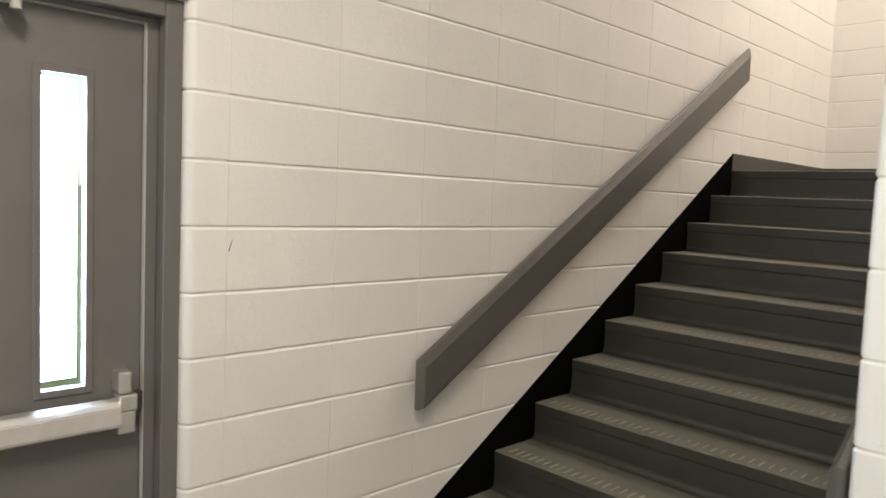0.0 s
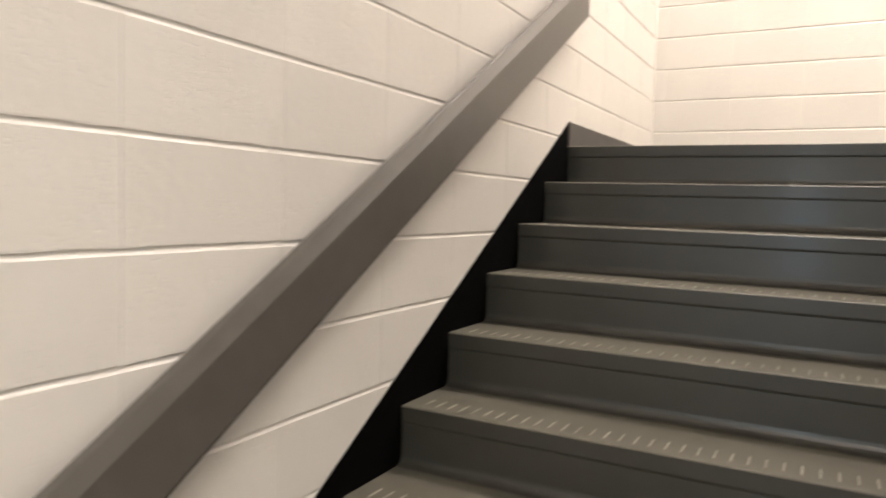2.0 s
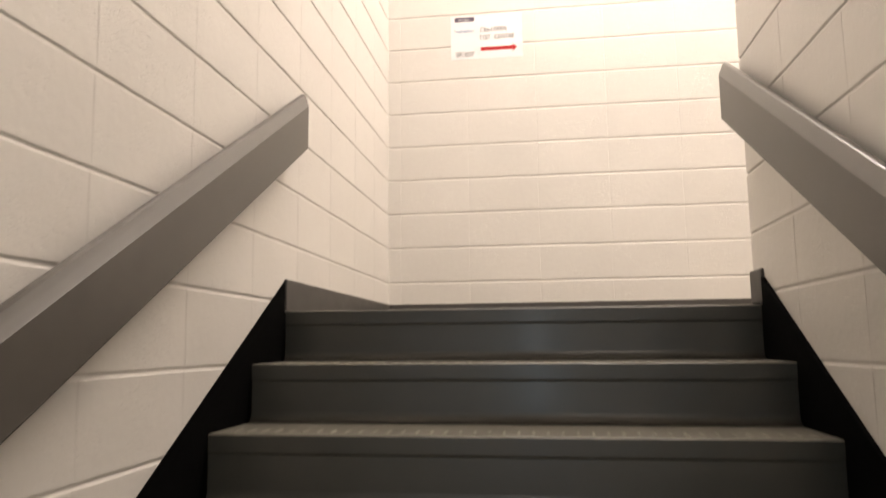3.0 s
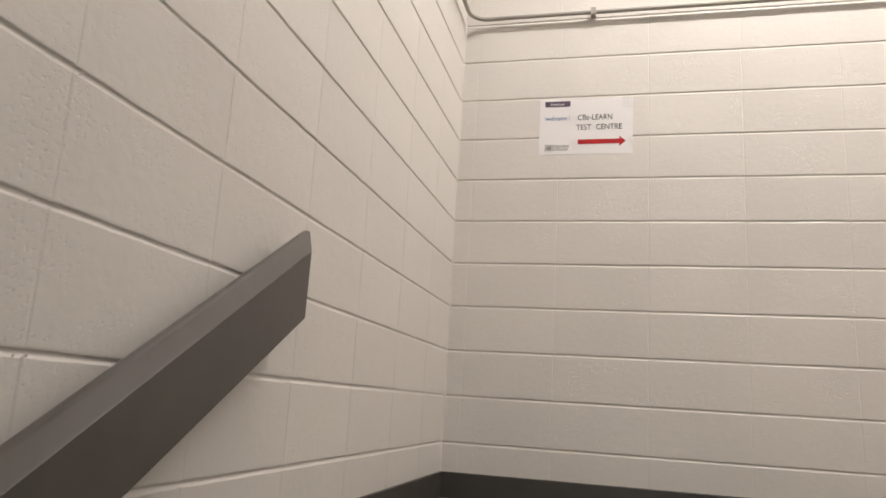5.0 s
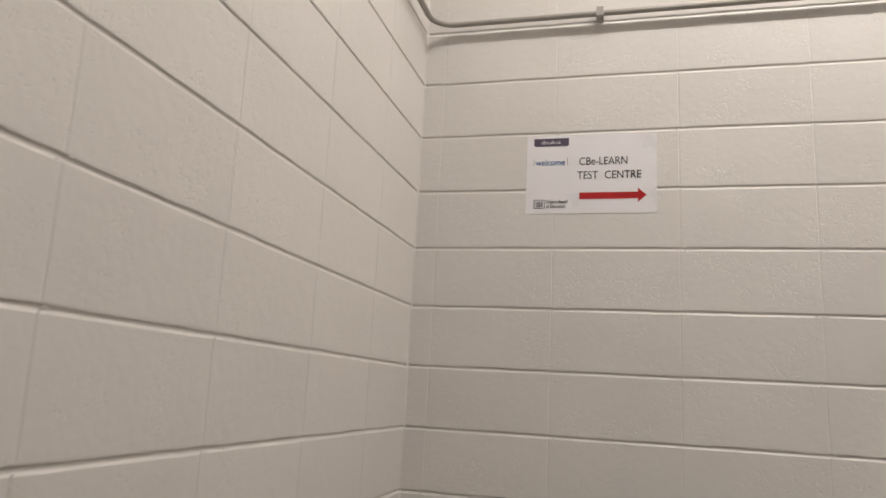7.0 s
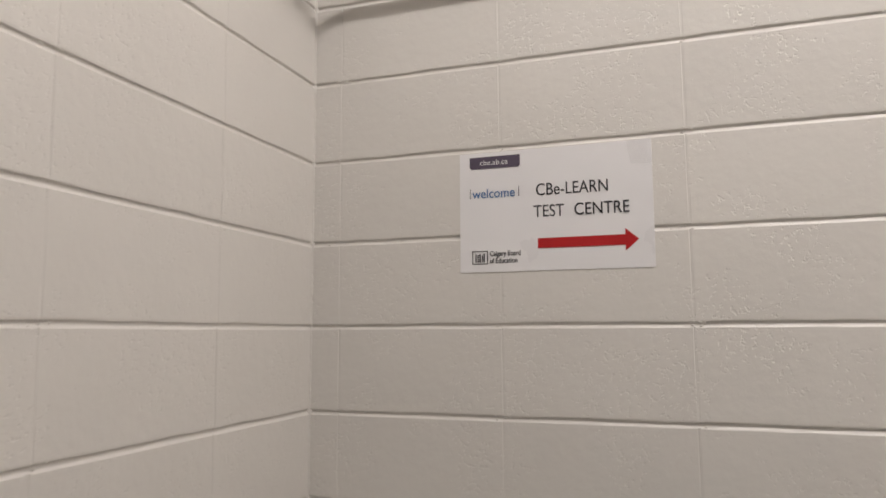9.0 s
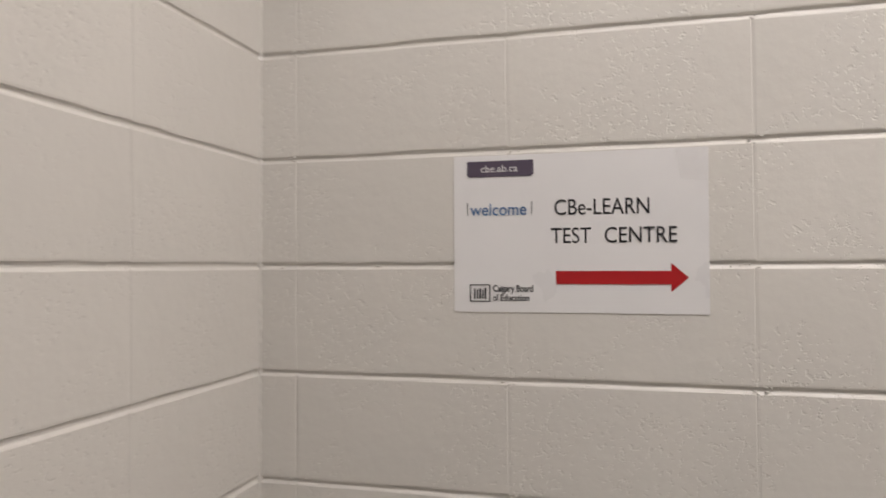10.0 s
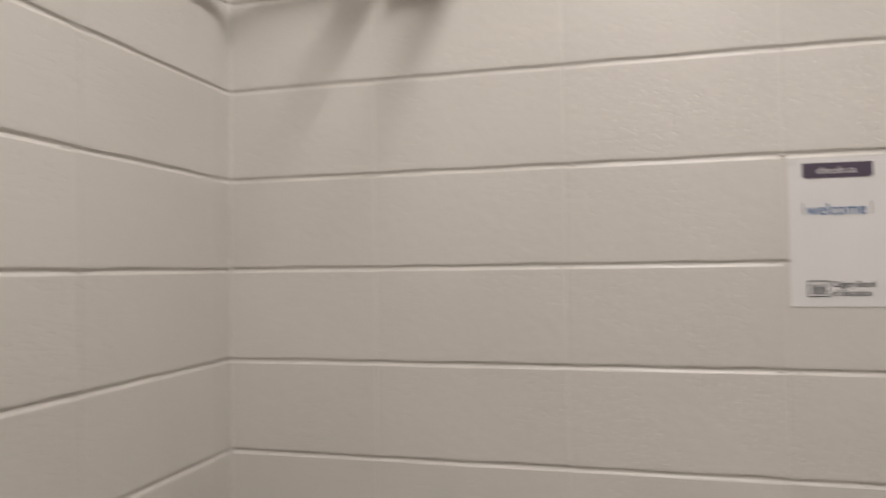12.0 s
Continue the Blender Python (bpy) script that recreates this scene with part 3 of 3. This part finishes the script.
def lay(parent, m, cuts, courses, keep=lambda u0, u1, z0, z1: True, clip=None, deep=lambda u, z: False):
    """Blocks on one wall face. m: x along the wall, y up, z out. cuts: where the head joints are. The same joint in all courses."""
    for k in courses:
        for u0, u1 in zip(cuts, cuts[1:]):
            z0, z1 = 0.2 * k, 0.2 * k + 0.2
            if not keep(u0, u1, z0, z1):
                continue
            vd = 0.0013 if deep(u0, z0) else rng.choice((0.0001, 0.0003, 0.0005))
            key = (round(u1 - u0, 3), rng.randrange(4), vd)
            if key not in cache:
                cache[key] = block_mesh(u1 - u0, 0.2, 31 * key[1] + int(1000 * key[0]), vd)
            me = cache[key]
            ob = new("block", me)
            ob.parent = parent
            ob.matrix_world = m @ Matrix.Translation((u0, z0, 0))
            if clip:
                me2 = clip(ob, me, u0, u1, z0, z1)
                if me2:
                    ob.data = me2


M_left = Matrix(((0, 0, 1, 0), (1, 0, 0, 0), (0, 1, 0, 0), (0, 0, 0, 1)))
M_far = Matrix(((1, 0, 0, 0), (0, 0, -1, FAR), (0, 1, 0, 0), (0, 0, 0, 1)))
M_right = Matrix(((0, 0, -1, RIGHT), (-1, 0, 0, FAR), (0, 1, 0, 0), (0, 0, 0, 1)))
M_div = Matrix(((0, 0, -1, DIV), (-1, 0, 0, DIV_B), (0, 1, 0, 0), (0, 0, 0, 1)))


def stair_top(y):
    return LAND if y > 3.5 else max(LAND - (3.502 - y) * SLOPE - 0.02, FLOOR)


left_cuts = [0.0] + [0.402 * k for k in range(1, 13)] + [FAR]
lay(wall_left, M_left, left_cuts, range(-10, 13), lambda a, b, z0, z1: z1 > stair_top(b) - 0.25, deep=lambda u, z: u < 1.3 and z < -0.1)
far_cuts = [0.0, 0.077] + [0.077 + 0.3985 * k for k in range(1, 9)] + [RIGHT]
lay(wall_far, M_far, far_cuts, range(-1, 13))
rj = FAR - 4.439
right_cuts = [0.0] + ([rj - 0.4] if rj > 0.45 else []) + [rj + 0.4 * k for k in range(0, 4)]
lay(wall_right, M_right, right_cuts, range(-1, 13))


def cut_slope(ob, me, u0, u1, z0, z1):
    # trims a block along the sloped top of the divider
    if z1 < cap_z(DIV_B - u0):
        return None
    b = bmesh.new()
    b.from_mesh(me)
    n = Vector((-SLOPE, 1, 0)).normalized()
    bmesh.ops.bisect_plane(b, geom=list(b.verts) + list(b.edges) + list(b.faces), plane_co=Vector((0, cap_z(DIV_B - u0) - z0, 0)), plane_no=n, clear_outer=True)
    m2 = bpy.data.meshes.new("block")
    b.to_mesh(m2)
    b.free()
    m2.materials.append(PAINT)
    return m2


div_len = DIV_B - DIV_A
lay(wall_divider, M_div, [0.0] + [0.4 * k for k in range(1, 8)], range(-10, 15),
    lambda a, b, z0, z1: z1 > stair_top(DIV_B - a) - 0.25 and z0 < cap_z(DIV_B - b), cut_slope)


# caulk beads where two walls meet
def caulk(x, y, sx, sy, parent, z0=0.0, z1=2.6):
    bm = bmesh.new()
    r = random.Random(3)
    prev = None
    n = int((z1 - z0) / 0.008)
    for i in range(n + 1):
        z = z0 + (z1 - z0) * i / n
        w = 0.0046 + r.uniform(-0.0022, 0.0020)
        d = JD * 0.7 if abs((z + 0.1) % 0.2 - 0.1) < 0.004 else 0.0
        ring = [bm.verts.new((x - sx * 0.004, y + sy * w, z)), bm.verts.new((x + sx * (w * 0.42 - d * 0.3), y + sy * (w * 0.42 - d * 0.3), z)), bm.verts.new((x + sx * w, y - sy * 0.004, z))]
        if prev:
            for a in range(2):
                bm.faces.new((prev[a], prev[a + 1], ring[a + 1], ring[a]))
        prev = ring
    part("caulk_bead", bm, PAINT, parent, "painted caulk bead in the wall corner")


caulk(0.0, FAR, 1, -1, wall_far)
caulk(RIGHT, FAR, -1, -1, wall_right)


# paint lumps and drips near the joints
def lumps(parent, m, u0, u1, z0, z1, count, seed, cuts):
    r = random.Random(seed)
    bm = bmesh.new()
    for i in range(count):
        if r.random() < 0.6:
            u, z = r.choice(cuts) + r.gauss(0, 0.012), 0.2 * r.randrange(int(z0 / 0.2), int(z1 / 0.2)) + r.gauss(0, 0.007)
        else:
            u, z = r.uniform(u0, u1), r.uniform(z0, z1)
        if not (u0 < u < u1 and z0 < z < z1):
            continue
        a, b, h = r.uniform(0.0015, 0.006), r.uniform(0.0012, 0.003), r.uniform(0.0008, 0.0022)
        top = bm.verts.new(m @ Vector((u, z, h)))
        ring = [bm.verts.new(m @ Vector((u + a * math.cos(t) * r.uniform(0.7, 1.2), z + b * math.sin(t) * r.uniform(0.7, 1.2), -0.001))) for t in [k * math.pi / 3 for k in range(6)]]
        for k in range(6):
            bm.faces.new((top, ring[k], ring[(k + 1) % 6]))
    part("paint_lumps", bm, PAINT, parent, "small lumps and drips of thick paint", True)["kind"] = "stuff"


lumps(wall_left, M_left, 0.3, FAR - 0.05, -0.9, 2.3, 800, 5, left_cuts[1:])
lumps(wall_far, M_far, 0.03, RIGHT - 0.05, 0.3, 2.3, 1000, 6, far_cuts[1:])
lumps(wall_right, M_right, 0.03, 1.8, 0.3, 2.3, 420, 8, right_cuts[1:])
# a dark scratch by the door corner
bm = prism(bmesh.new(), [(-0.0005, -0.482), (0.0025, -0.484), (0.0085, -0.462), (0.0125, -0.448), (0.0105, -0.449), (0.0045, -0.466)], "x", 0.0001, 0.0007)
bmesh.ops.translate(bm, verts=bm.verts, vec=(0, 0.006, 0.010))
part("scratch", bm, DARK_P, wall_left, "short dark scratch in the paint")


def bullnose(parent, corners, courses, label=""):
    """corners: outline in plan with the rounded corner already in it."""
    me = None
    for k in courses:
        if me is None:
            bm = bmesh.new()
            levels = [(0.0, JD), (JC * 0.45, JD * 0.8), (JC, 0.0006), (JC + 0.002, 0), (0.2 - JC - 0.002, 0), (0.2 - JC, 0.0006), (0.2 - JC * 0.45, JD * 0.8), (0.2, JD)]
            cx = sum(p[0] for p in corners) / len(corners)
            cy = sum(p[1] for p in corners) / len(corners)
            rings = []
            for z, d in levels:
                ring = []
                for x, y in corners:
                    v = Vector((x - cx, y - cy))
                    v = v * (1 - d / max(v.length, 0.01))
                    ring.append(bm.verts.new((cx + v.x, cy + v.y, z)))
                rings.append(ring)
            for a, b in zip(rings, rings[1:]):
                for i in range(len(corners)):
                    j = (i + 1) % len(corners)
                    bm.faces.new((a[i], a[j], b[j], b[i]))
            bm.faces.new(rings[0][::-1])
            bm.faces.new(rings[-1])
            bmesh.ops.recalc_face_normals(bm, faces=bm.faces)
            me = bpy.data.meshes.new("bullnose_block")
            bm.to_mesh(me)
            bm.free()
            me.materials.append(PAINT)
        ob = new("bullnose_block", me)
        ob.parent = parent
        ob.location = (0, 0, 0.2 * k)


def arc(cx, cy, r, a0, a1, n=8):
    return [(cx + r * math.cos(radians(a0 + (a1 - a0) * i / n)), cy + r * math.sin(radians(a0 + (a1 - a0) * i / n))) for i in range(n + 1)]


R0 = 0.032
bullnose(wall_left, [(-0.2, -0.0002), (-0.2, -0.130)] + arc(-R0, -0.130 + R0, R0, 270, 360) + [(0.0, -0.0002)], range(-10, 13))
R1 = 0.028
bullnose(wall_divider, [(DIV, 0.7985), (DIV, DIV_A + R1)] + arc(DIV + R1, DIV_A + R1, R1, 180, 270) + [(DIV2 + 0.3, DIV_A), (DIV2 + 0.3, 0.7985)], range(-10, 13))
